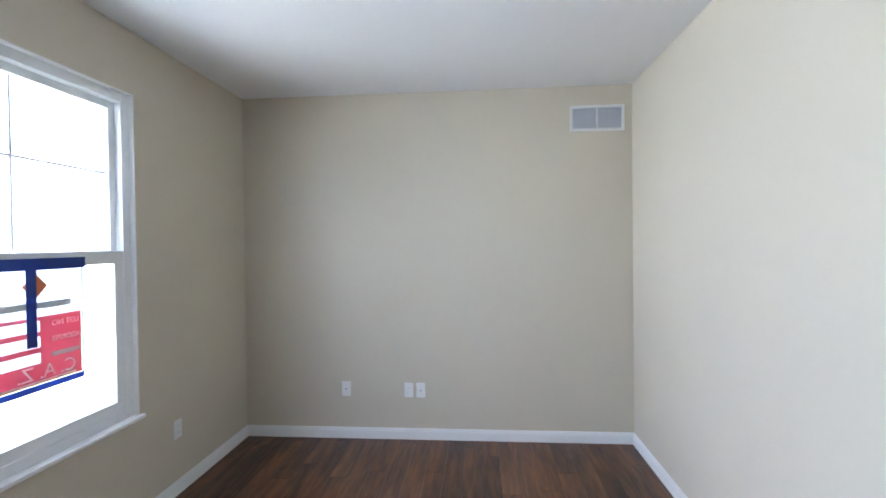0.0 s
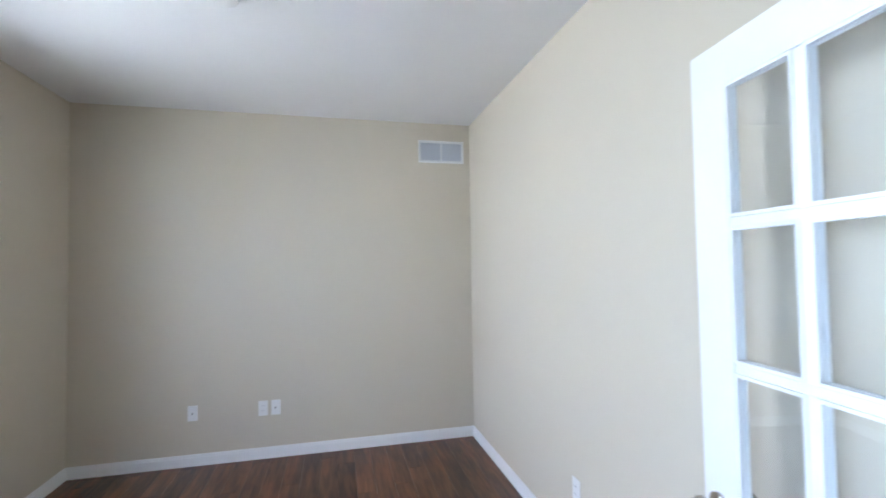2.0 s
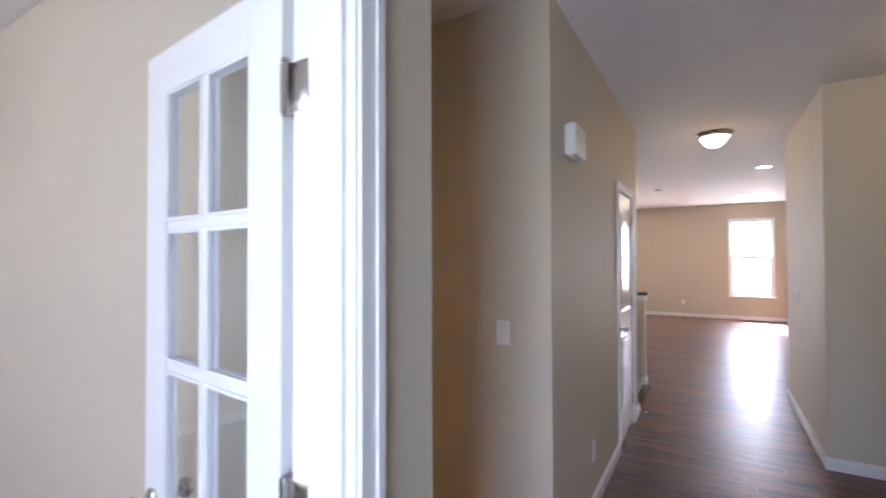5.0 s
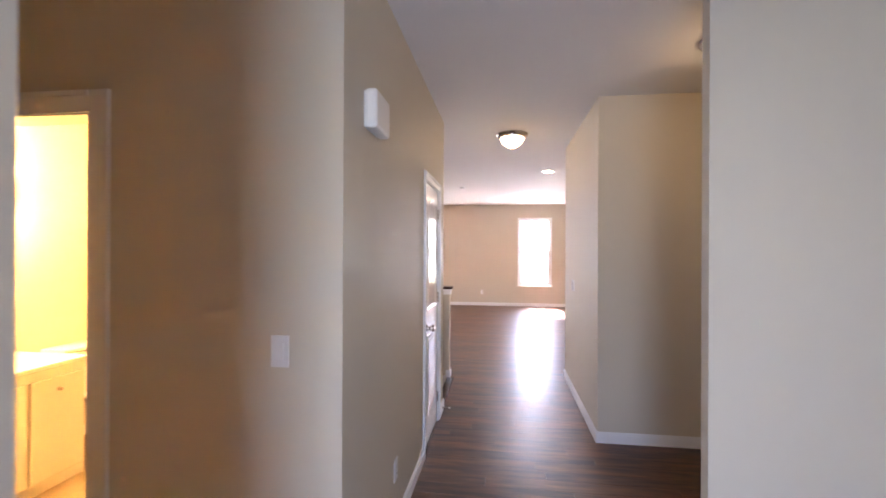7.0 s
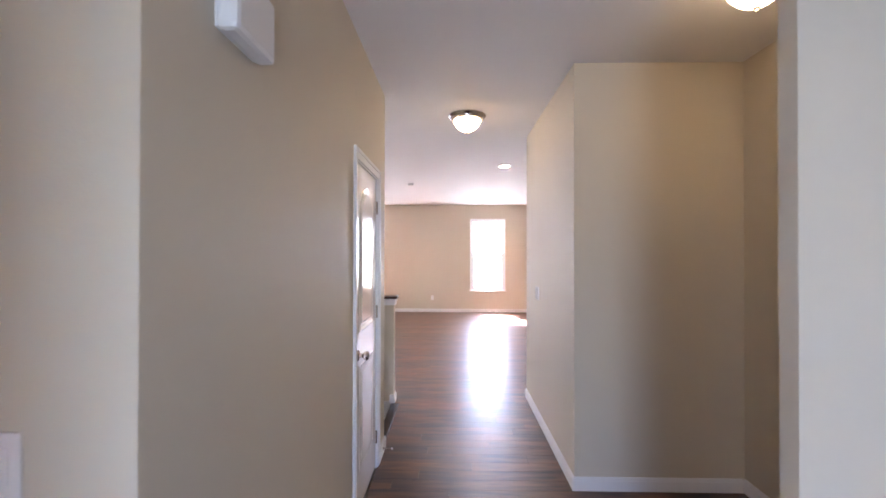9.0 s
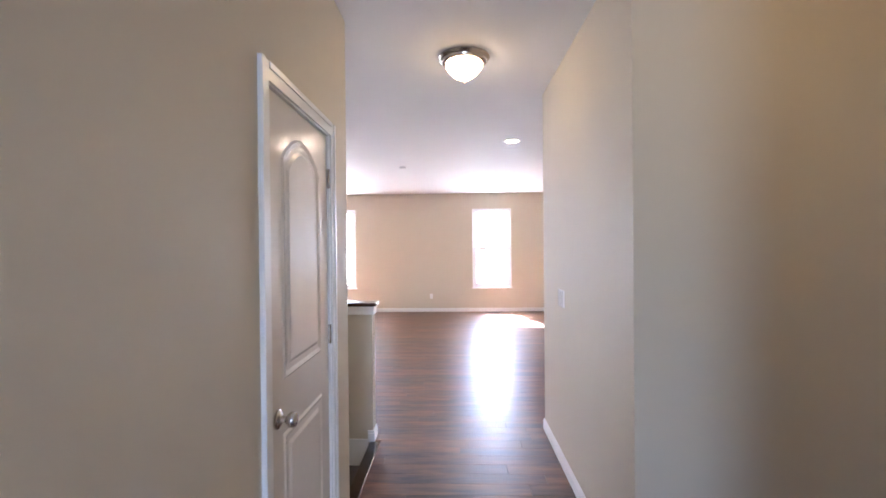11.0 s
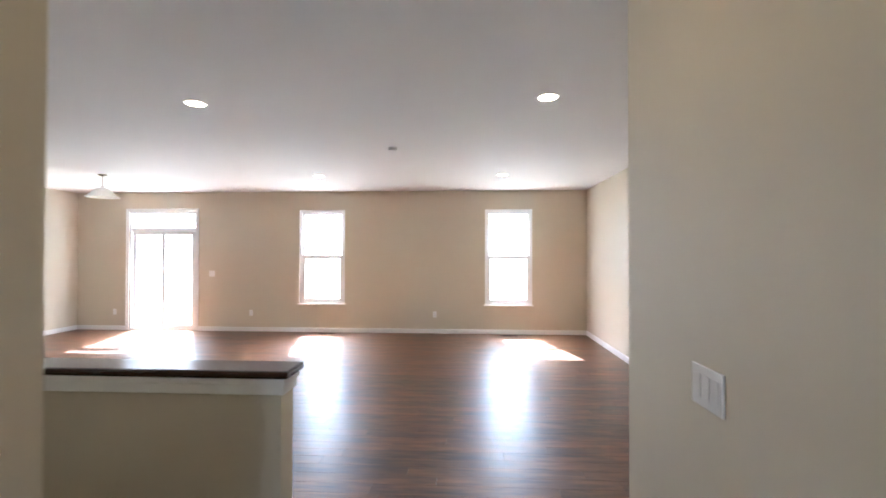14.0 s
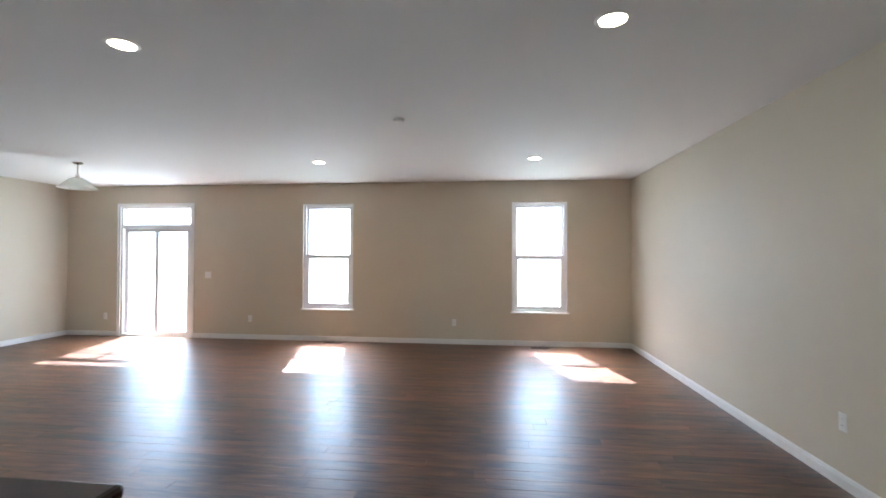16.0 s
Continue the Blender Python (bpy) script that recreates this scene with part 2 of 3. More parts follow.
WIN = (0.55, 2.38)
wall("wall_house_front", -3.05, -2.92, -0.095, 3.61, [(1.14, 2.33, 0.61, 2.39)])
wall("wall_foyer_front", -1.92, -1.80, -2.6, -0.095, [(-1.02, -0.22, 0.0, 2.05)])
wall("wall_den_back", -2.92, 0.26, 3.49, 3.61)
wall("wall_den_side", 0.15, 0.26, 0.055, 3.49)
wall("wall_den_entry", -2.92, 0.15, -0.095, 0.055, [(-1.36, -0.08, 0.0, 2.115)])
wall("wall_recess_end", 0.26, 1.31, 2.2, 2.32)
wall("wall_bath", 1.31, 1.43, 0.12, 2.92, [(1.01, 1.75, 0.0, 2.06)])
wall("wall_bath_end", 1.43, 3.93, 2.8, 2.92)
wall("wall_bath_far", 3.25, 3.37, 0.12, 2.8)
wall("wall_hall_door_side", 1.31, 4.05, 0.0, 0.12, [(3.01, 3.725, 0.0, 2.05)])
wall("wall_stair", 3.93, 4.05, 0.12, 7.2)
wall("wall_stair_end", 4.05, 5.22, 3.4, 3.52)
wall("wall_foyer_stub", 1.655, 1.72, -2.72, -1.370)
wall("wall_foyer_side", -1.92, 1.655, -2.72, -2.6)
wall("wall_alcove_side", 1.72, 3.59, -2.51, -2.39)
wall("wall_alcove_end", 3.45, 3.59, -2.39, -1.43)
wall("wall_hall_switch_side", 3.45, 5.31, -1.43, -1.315)
wall("wall_living_return", 5.19, 5.31, -2.885, -1.43)
wall("wall_living_side", 5.19, 12.15, -3.005, -2.885)
wall("wall_living_windows", 12.0, 12.15, -2.885, 7.2,
     [(-1.87, -0.97, *WIN), (1.745, 2.65, *WIN), (4.74, 6.125, 0.0, 2.36)])
wall("wall_dining_side", 3.93, 12.15, 7.2, 7.32)
solid("ceiling", box(B(), -3.05, 12.15, -3.005, 7.32, H, H + 0.15), CEIL, "white painted ceiling with fine drywall texture", "ceiling")
solid("ground", box(B(), -400, 400, -400, 400, -0.6, -0.45), GROUND, "dry lawn reaching to the horizon", "ground")

floor_slab = B()
for r in ((-3.05, 4.05, -3.005, 3.61), (4.05, 5.065, -3.005, 0.06), (4.05, 5.065, 3.4, 7.32), (5.065, 12.15, -3.005, 7.32)):
    box(floor_slab, *r, -0.2, -0.009)
floor = solid("floor", floor_slab, SUB, "dark walnut plank floor with satin sheen", "floor")


def baseboard(axis, at, a, b, side):
    """A skirting with a stepped top; side is the way it stands off the wall."""
    bm = B()
    for t, z0, z1 in ((0.014, 0.0, 0.066), (0.010, 0.066, 0.078), (0.006, 0.078, 0.086)):
        lo, hi = sorted((at, at + side * t))
        if axis == "x":
            box(bm, a, b, lo, hi, z0, z1)
        else:
            box(bm, lo, hi, a, b, z0, z1)
    return solid("baseboard", bm, TRIM, "white painted wooden baseboard along the wall foot", "baseboard")


for args in (("x", 3.49, -2.92, 0.15, -1), ("y", -2.92, 0.055, 3.476, 1), ("y", 0.15, 0.055, 3.476, -1),
             ("x", 0.055, -2.906, -1.42, 1), ("x", 0.0, 1.296, 2.952, -1), ("x", 0.0, 3.783, 4.05, -1),
             ("y", 4.05, -0.014, 0.06, 1), ("y", 1.31, -0.014, 0.945, -1), ("y", 1.31, 1.815, 2.2, -1), ("y", 0.26, 0.025, 2.2, 1),
             ("x", -0.095, -0.03, 0.15, -1), ("x", 2.2, 0.274, 1.296, -1),
             ("y", 1.655, -2.6, -1.356, -1), ("x", -1.370, 1.655, 1.734, 1), ("y", 1.72, -2.39, -1.370, 1), ("x", -2.39, 1.734, 3.45, 1),
             ("y", 3.45, -2.376, -1.301, -1), ("x", -1.315, 3.45, 5.324, 1), ("y", 5.31, -2.871, -1.315, 1),
             ("x", -2.885, 5.324, 12.0, 1), ("y", 12.0, -2.871, 4.68, -1), ("y", 12.0, 6.185, 7.186, -1), ("x", 7.2, 4.05, 12.0, -1),
             ("y", 3.25, 0.12, 2.8, -1), ("x", 2.8, 1.43, 3.236, -1)):
    baseboard(*args)


# ---- windows and the sliding door ----
def bars(bm, x0, x1, z0, z1, w, y0, y1, bevel=0.004):
    """A rectangular ring of four bars."""
    box(bm, x0, x0 + w, y0, y1, z0, z1, bevel)
    box(bm, x1 - w, x1, y0, y1, z0, z1, bevel)
    box(bm, x0 + w, x1 - w, y0, y1, z0, z0 + w, bevel)
    box(bm, x0 + w, x1 - w, y0, y1, z1 - w, z1, bevel)
    return bm


def pane(name, bm, parent):
    ob = part(name, bm, GLASS, parent)
    ob.visible_shadow = False
    return ob


def hung_window(name, w, h, m, grid=False, fw=0.046):
    """A double-hung window; local x along the wall, y into the room, z up from the opening's foot."""
    t = thing(name, "white vinyl double-hung window with bright daylight outside", "window", m, "windows", "structure")
    part("window_frame", bars(B(), -w / 2, w / 2, 0, h, fw, -0.10, -0.025), VINYL, t)
    k = fw - 0.01
    part("upper_sash", bars(B(), -w / 2 + k, w / 2 - k, h / 2 - 0.015, h - k, 0.05, -0.092, -0.066), VINYL, t)
    part("lower_sash", bars(B(), -w / 2 + k, w / 2 - k, k, h / 2 + 0.03, 0.066, -0.062, -0.03), VINYL, t)
    pane("pane", box(B(), -w / 2 + k + 0.03, w / 2 - k - 0.03, -0.081, -0.077, h / 2 + 0.02, h - k - 0.03), t)
    pane("pane", box(B(), -w / 2 + k + 0.035, w / 2 - k - 0.035, -0.048, -0.044, k + 0.035, h / 2 - 0.02), t)
    for x0, x1, z0, z1 in ((-w / 2, -w / 2 + 0.006, 0.004, h), (w / 2 - 0.006, w / 2, 0.004, h), (-w / 2 + 0.006, w / 2 - 0.006, h - 0.006, h)):
        part("jamb_liner", box(B(), x0, x1, -0.026, 0.002, z0, z1), TRIM, t)
    lock = part("sash_lock", box(B(), -0.03, 0.03, -0.06, -0.035, h / 2 + 0.02, h / 2 + 0.034, 0.004), VINYL, t)
    part("window_sill", box(B(), -w / 2 - 0.025, w / 2 + 0.025, -0.03, 0.022, -0.018, 0.004, 0.005), TRIM, t)
    if grid:
        zc = (h / 2 + h) / 2
        part("muntin", box(B(), -0.006, 0.006, -0.084, -0.074, h / 2 + 0.02, h - 0.1), VINYL, t)
        part("muntin", box(B(), -w / 2 + 0.07, w / 2 - 0.07, -0.0835, -0.0745, zc - 0.006, zc + 0.006), VINYL, t)
    return t


hung_window("window_1", 0.90, 1.83, pose(12.0, -1.42, 0.55, 0, 0, 90))
hung_window("window_2", 0.905, 1.83, pose(12.0, 2.1975, 0.55, 0, 0, 90))
hung_window("window_3", 1.19, 1.78, pose(-2.92, 1.735, 0.61, 0, 0, -90), True, 0.058)


def casing(parent, x0, x1, h, y, side, w=0.06, legs=True):
    """Door trim about an opening, standing off the wall at y; each leg is its own part."""
    for a, b, lab in ((x0 - w, x0, "casing"), (x1, x1 + w, "casing")):
        bm = B()
        outer = a if a < x0 - w / 2 else b
        inner = b if outer == a else a
        box(bm, a, b, *sorted((y, y + side * 0.011)), 0, h + w)
        step = (a, a + 0.022) if outer == a else (b - 0.022, b)
        box(bm, *step, *sorted((y + side * 0.011, y + side * 0.017)), 0, h + w, 0.002)
        part("casing", bm, TRIM, parent)
    bm = B()
    box(bm, x0, x1, *sorted((y, y + side * 0.011)), h, h + w)
    box(bm, x0, x1, *sorted((y + side * 0.011, y + side * 0.017)), h + w - 0.022, h + w, 0.002)
    part("casing", bm, TRIM, parent)


slider = thing("door_1", "white vinyl sliding glass patio door under a transom window", "patio door", pose(12.0, 5.4325, 0, 0, 0, 90), kind="structure")
casing(slider, -0.6925, 0.6925, 2.36, 0.0, 1)
W = 0.6925
part("door_frame", bars(B(), -W, W, 0.0, 2.0, 0.035, -0.13, -0.01), VINYL, slider)
part("transom_frame", bars(B(), -W, W, 2.0, 2.36, 0.035, -0.12, -0.015), VINYL, slider)
pane("pane", box(B(), -W + 0.035, W - 0.035, -0.07, -0.066, 2.035, 2.325), slider)
s1 = part("fixed_panel", bars(B(), -0.02, W - 0.036, 0.036, 1.964, 0.065, -0.105, -0.07), VINYL, slider)
pane("pane", box(B(), 0.03, W - 0.086, -0.09, -0.086, 0.086, 1.914), s1)
s2 = part("sliding_panel", bars(B(), -W + 0.036, 0.03, 0.036, 1.964, 0.065, -0.06, -0.025), VINYL, slider)
pane("pane", box(B(), -W + 0.086, -0.02, -0.045, -0.041, 0.086, 1.914), s2)
part("pull_handle", box(B(), -W + 0.052, -W + 0.072, -0.025, 0.008, 0.92, 1.12, 0.006), VINYL, slider)

# ---- half wall by the stairs ----
half = thing("half_wall", "waist-high greige half wall with dark wooden cap", "half wall", kind="structure")
hw = B()
box(hw, 5.065, 5.18, 0.06, 3.4, -0.9, 1.048)
part("wall", hw, WALL, half)
ap = B()
box(ap, 5.053, 5.065, 0.048, 3.4, 0.985, 1.048, 0.003)
box(ap, 5.180, 5.192, 0.048, 3.4, 0.985, 1.048, 0.003)
box(ap, 5.065, 5.180, 0.048, 0.06, 0.985, 1.048)
box(ap, 5.046, 5.053, 0.041, 3.4, 1.025, 1.048, 0.002)
box(ap, 5.192, 5.199, 0.041, 3.4, 1.025, 1.048, 0.002)
box(ap, 5.053, 5.192, 0.041, 0.048, 1.025, 1.048)
part("apron", ap, TRIM, half, "white painted trim under the cap")
part("cap", box(B(), 5.036, 5.212, 0.024, 3.4, 1.048, 1.078, 0.010), CAP, half, "dark stained wooden cap with rounded edge")
bb = B()
for t, z0, z1 in ((0.014, 0, 0.066), (0.009, 0.066, 0.086)):
    box(bb, 5.18, 5.18 + t, 0.06 - t, 3.4, z0, z1)
    box(bb, 5.065 - t, 5.18, 0.06 - t, 0.06, z0, z1)
    box(bb, 5.065 - t, 5.065, 0.06, 0.1, z0, z1)
part("baseboard", bb, TRIM, half)

stair = thing("staircase", "dark wooden stairs going down behind the half wall", "stairs", kind="structure")
part("nosing", box(B(), 4.05, 5.05, 0.0, 0.085, -0.03, 0.006, 0.008), CAP, stair)
for i in range(5):
    y, z = 0.06 + 0.27 * i, -0.18 * (i + 1)
    part("riser", box(B(), 4.064, 5.051, y, y + 0.018, z, z + 0.15), TRIM, stair)
    part("tread", box(B(), 4.064, 5.051, y + 0.001, y + 0.29, z - 0.03, z, 0.006), CAP, stair)
part("landing", box(B(), 4.05, 5.065, 1.4, 3.4, -1.0, -0.95), SUB, stair)
sk = B()
for i in range(5):
    box(sk, 4.05, 4.063, 0.12 + 0.27 * i, 0.391 + 0.27 * i, -0.18 * (i + 1) - 0.2, -0.18 * (i + 1) + 0.12)
part("skirt_board", sk, TRIM, stair)
sk = B()
for i in range(5):
    box(sk, 5.052, 5.064, 0.1 + 0.27 * i, 0.371 + 0.27 * i, -0.18 * (i + 1) - 0.2, -0.18 * (i + 1) + 0.2)
part("skirt_board", sk, TRIM, stair)


# ---- doors ----
def knob(parent, m, mat, name="door_knob"):
    """A round knob on a rose; m carries local z out of the door's face."""
    bm = B()
    lathe(bm, [(0, 0), (0.032, 0), (0.032, 0.006), (0.026, 0.011), (0.012, 0.014), (0.011, 0.03), (0.018, 0.036), (0.026, 0.045),
               (0.027, 0.055), (0.022, 0.064), (0.010, 0.068), (0, 0.0685)], 28, m)
    return part(name, bm, mat, parent, "satin metal door knob", True)


def hinge(parent, x, y, z, mat=None, h=0.09):
    """A butt hinge: two leaves and a knuckle."""
    bm = B()
    cyl(bm, 0.006, h, Matrix.Translation((x, y, z)), 12)
    for k in (-1, 0, 1):
        cyl(bm, 0.0068, h / 5, Matrix.Translation((x, y, z + k * h / 2.6)), 12)
    return part("hinge", bm, mat or NICKEL, parent, "", True)


# French door leaf: local x from the hinge to the free edge, y through its thickness
LW, LH, LT = 0.64, 2.055, 0.035
french = thing("door_2", "white wooden French door with ten glass lights, standing open", "French door",
               pose(-0.067, 0.088, 0.012, 0, 0, 84.3), kind="structure")
st, top, bot, mun = 0.118, 0.115, 0.131, 0.026
fb = B()
box(fb, 0, st, 0, LT, 0, LH, 0.002)
box(fb, LW - st, LW, 0, LT, 0, LH, 0.002)
box(fb, st, LW - st, 0, LT, 0, bot)
box(fb, st, LW - st, 0, LT, LH - top, LH)
part("door_frame", fb, TRIM, french)
gh = (LH - top - bot - 4 * mun) / 5
gw = (LW - 2 * st - mun) / 2
for i in range(1, 5):
    z = bot + i * gh + (i - 1) * mun
    mb = box(B(), st, LW - st, 0.004, LT - 0.004, z, z + mun, 0.004)
    part("muntin", mb, TRIM, french)
part("muntin", box(B(), st + gw, st + gw + mun, 0.005, LT - 0.005, bot, LH - top, 0.004), TRIM, french)
for i in range(5):
    for j in range(2):
        x, z = st + j * (gw + mun), bot + i * (gh + mun)
        pane("pane", box(B(), x, x + gw, LT / 2 - 0.002, LT / 2 + 0.002, z, z + gh), french)
        part("glazing_bead", bars(B(), x, x + gw, z, z + gh, 0.008, LT / 2 + 0.003, LT - 0.003, 0), TRIM, french)
        part("glazing_bead", bars(B(), x, x + gw, z, z + gh, 0.008, 0.003, LT / 2 - 0.003, 0), TRIM, french)
knob(french, pose(LW - 0.055, LT, 0.85, -90, 0, 0), NICKEL)
knob(french, pose(LW - 0.055, 0, 0.85, 90, 0, 0), NICKEL)

# its frame in the den's entry wall
entry = thing("door_frame_1", "white painted door frame between foyer and den", "door frame", kind="structure")
part("jamb", box(B(), -0.10, -0.08, -0.097, 0.057, 0, 2.095), TRIM, entry)
part("jamb", box(B(), -1.36, -1.34, -0.097, 0.057, 0, 2.095), TRIM, entry)
part("jamb", box(B(), -1.36, -0.08, -0.097, 0.057, 2.095, 2.115), TRIM, entry)
part("door_stop", box(B(), -0.111, -0.10, -0.075, -0.025, 0, 2.084), TRIM, entry)
part("door_stop", box(B(), -1.34, -0.111, -0.075, -0.025, 2.084, 2.095), TRIM, entry)
casing(entry, -1.355, -0.094, 2.10, -0.095, -1)
casing(entry, -1.355, -0.094, 2.10, 0.055, 1)
for z in (0.25, 1.045, 1.84):
    bm = B()
    cyl(bm, 0.0065, 0.1, Matrix.Translation((-0.108, 0.072, z)), 14)
    cyl(bm, 0.0085, 0.006, Matrix.Translation((-0.108, 0.072, z + 0.052)), 14)
    cyl(bm, 0.0085, 0.006, Matrix.Translation((-0.108, 0.072, z - 0.052)), 14)
    box(bm, -0.1025, -0.1003, 0.018, 0.072, z - 0.048, z + 0.048, 0.001)
    box(bm, -0.108, -0.0690, 0.0845, 0.0868, z - 0.048, z + 0.048, 0.001)
    box(bm, -0.110, -0.106, 0.072, 0.0857, z - 0.048, z + 0.048)
    part("hinge", bm, NICKEL, entry, "satin nickel butt hinge", True)


def arch(x0, x1, z0, z1, rise, n=16):
    pts = [(x0, z0), (x1, z0)]
    for i in range(n + 1):
        u = i / n
        pts.append((x1 + (x0 - x1) * u, z1 - rise + rise * math.sin(math.pi * u) ** 0.8))
    return pts


def ring(bm, outer, k, y0, y1, y2):
    """A moulding along an outline: from y0 at its outer edge up to y1 and down to y2 inside, k wide."""
    cx = sum(p[0] for p in outer) / len(outer)
    lo_x, hi_x = min(p[0] for p in outer), max(p[0] for p in outer)
    lo_z, hi_z = min(p[1] for p in outer), max(p[1] for p in outer)
    mx, mz = (lo_x + hi_x) / 2, (lo_z + hi_z) / 2
    loops = []
    for d, y in ((0, y0), (k * 0.35, y1), (k, y2)):
        sx, sz = 1 - d / (hi_x - mx), 1 - d / (hi_z - mz)
        loops.append([bm.verts.new((mx + (x - mx) * sx, y, mz + (z - mz) * sz)) for x, z in outer])
    n = len(outer)
    for a, b in zip(loops, loops[1:]):
        for i in range(n):
            bm.faces.new((a[i], b[i], b[(i + 1) % n], a[(i + 1) % n]))
    bmesh.ops.recalc_face_normals(bm, faces=bm.faces)
    return bm


# closet door in the hall: local x along the wall
closet = thing("door_3", "white two-panel arch-top interior door, closed", "door", pose(0, 0, 0), kind="structure")
DX0, DX1 = 3.032, 3.703
leaf = part("door_leaf", box(B(), DX0, DX1, 0.008, 0.043, 0.012, 2.028, 0.002), DOORP, closet)
for pts in (arch(3.15, 3.575, 1.045, 1.925, 0.10), [(3.15, 0.24), (3.585, 0.24), (3.585, 0.86), (3.15, 0.86)]):
    part("panel_moulding", ring(B(), pts, 0.026, 0.009, 0.002, 0.0072), DOORP, leaf)
    mx, mz = (3.15 + 3.585) / 2, (min(p[1] for p in pts) + max(p[1] for p in pts)) / 2
    hz = max(p[1] for p in pts) - mz
    inner = [(mx + (x - mx) * (1 - 0.045 / 0.2175), mz + (z - mz) * (1 - 0.045 / hz)) for x, z in pts]
    part("panel", prism(B(), inner, 0.0085, 0.0015, 0.85), DOORP, leaf)
knob(closet, pose(DX0 + 0.065, 0.008, 0.93, 90, 0, 0), NICKEL)
for z in (0.22, 1.10, 1.83):
    hinge(closet, DX1 + 0.004, 0.002, z)
part("jamb", box(B(), 3.01, 3.029, -0.002, 0.122, 0, 2.031), TRIM, closet)
part("jamb", box(B(), 3.706, 3.725, -0.002, 0.122, 0, 2.031), TRIM, closet)
part("jamb", box(B(), 3.01, 3.725, -0.002, 0.122, 2.031, 2.05), TRIM, closet)
casing(closet, 3.016, 3.719, 2.038, 0.0, -1)
stopper = thing("door_stop", "small springy white door stop on the baseboard", "door stop", pose(3.92, -0.014, 0.045, 90, 0, 0))
part("rod", lathe(B(), [(0, 0), (0.011, 0), (0.011, 0.004), (0.005, 0.006), (0.005, 0.06), (0, 0.06)], 16), NICKEL, stopper, "", True)
part("tip", lathe(B(), [(0, 0.06), (0.008, 0.06), (0.008, 0.074), (0, 0.076)], 16), PLASTIC, stopper, "", True)

bathframe = thing("door_frame_2", "white painted bathroom door frame", "door frame", pose(1.31, 1.38, 0, 0, 0, 90), kind="structure")
part("jamb", box(B(), -0.37, -0.351, -0.122, 0.002, 0, 2.04), TRIM, bathframe)
part("jamb", box(B(), 0.351, 0.37, -0.122, 0.002, 0, 2.04), TRIM, bathframe)
part("jamb", box(B(), -0.37, 0.37, -0.122, 0.002, 2.04, 2.06), TRIM, bathframe)
casing(bathframe, -0.364, 0.364, 2.047, 0.0, 1, 0.085)


# ---- plates, vents and fittings ----
def plate(kind, m, gangs=1):
    """A wall plate; local y stands out of the wall."""
    names = {"switch": ("light_switch", "white plastic rocker light switch plate on wall", "light switch"),
             "outlet": ("power_outlet", "white plastic duplex power outlet on wall", "outlet"),
             "jack": ("cable_jack", "white plastic cable jack plate on wall", "cable jack"),
             "blank": ("wall_plate", "white plastic blank wall plate", "wall plate")}
    n, lab, cat = names[kind]
    t = thing(n, lab, cat, m)
    w = 0.035 + 0.023 * (gangs - 1)
    part("cover", box(B(), -w, w, 0.0, 0.006, -0.058, 0.058, 0.0025), PLASTIC, t)
    for g in range(gangs):
        cx = (g - (gangs - 1) / 2) * 0.046
        if kind == "switch":
            part("rocker", box(B(), cx - 0.0165, cx + 0.0165, 0.0055, 0.0095, -0.033, 0.033, 0.0018), PLASTIC, t)
            for z in (-0.048, 0.048):
                part("screw", cyl(B(), 0.003, 0.002, pose(cx, 0.0065, z, 90), 10), PLASTIC, t)
        elif kind == "outlet":
            for z in (-0.02, 0.02):
                r = part("receptacle", box(B(), -0.0165, 0.0165, 0.0055, 0.008, z - 0.0145, z + 0.0145, 0.0015), PLASTIC, t)
                sl = B()
                box(sl, -0.007, -0.005, 0.0079, 0.0083, z - 0.004, z + 0.005)
                box(sl, 0.005, 0.007, 0.0079, 0.0083, z - 0.004, z + 0.005)
                part("slots", sl, SLOT, r)
        elif kind == "jack":
            part("connector", cyl(B(), 0.005, 0.012, pose(0, 0.010, 0, 90), 16), NICKEL, t)
    return t


# turn so that local y leaves the wall: 0 +y, 180 -y, 90 -x, -90 +x
plate("jack", pose(-2.09, 3.49, 0.395, 0, 0, 180))
plate("outlet", pose(-1.585, 3.49, 0.39, 0, 0, 180))
plate("jack", pose(-1.49, 3.49, 0.39, 0, 0, 180))
plate("outlet", pose(-2.92, 2.64, 0.405, 0, 0, -90))
plate("outlet", pose(0.15, 1.75, 0.36, 0, 0, 90))
plate("switch", pose(1.31, 0.235, 1.15, 0, 0, 90))
plate("outlet", pose(2.118, 0.0, 0.342, 0, 0, 180))
filmed = plate("switch", pose(4.69, -1.315, 1.145, 0, 0, 0), 3)
tagged(filmed, "white triple light switch plate still under clear protective film", "light switch")
part("protective_film", box(B(), -0.080, 0.080, 0.0098, 0.0102, -0.057, 0.057), FILM, filmed, "crinkled clear plastic film")
plate("switch", pose(2.955, -2.39, 1.146, 0, 0, 0))
plate("outlet", pose(12.0, -0.01, 0.362, 0, 0, 90))
plate("outlet", pose(12.0, 3.61, 0.362, 0, 0, 90))
plate("outlet", pose(12.0, 6.41, 0.358, 0, 0, 90))
plate("switch", pose(12.0, 4.41, 1.128, 0, 0, 90), 2)
plate("outlet", pose(7.63, -2.885, 0.42, 0, 0, 0))

chime = thing("door_chime", "white plastic door chime box high on wall", "door chime", pose(1.645, 0, 2.10, 0, 0, 180))
part("cover", box(B(), -0.108, 0.108, 0.006, 0.058, -0.082, 0.082, 0.014), PLASTIC, chime)
part("backplate", box(B(), -0.098, 0.098, 0.0, 0.006, -0.074, 0.074), PLASTIC, chime)

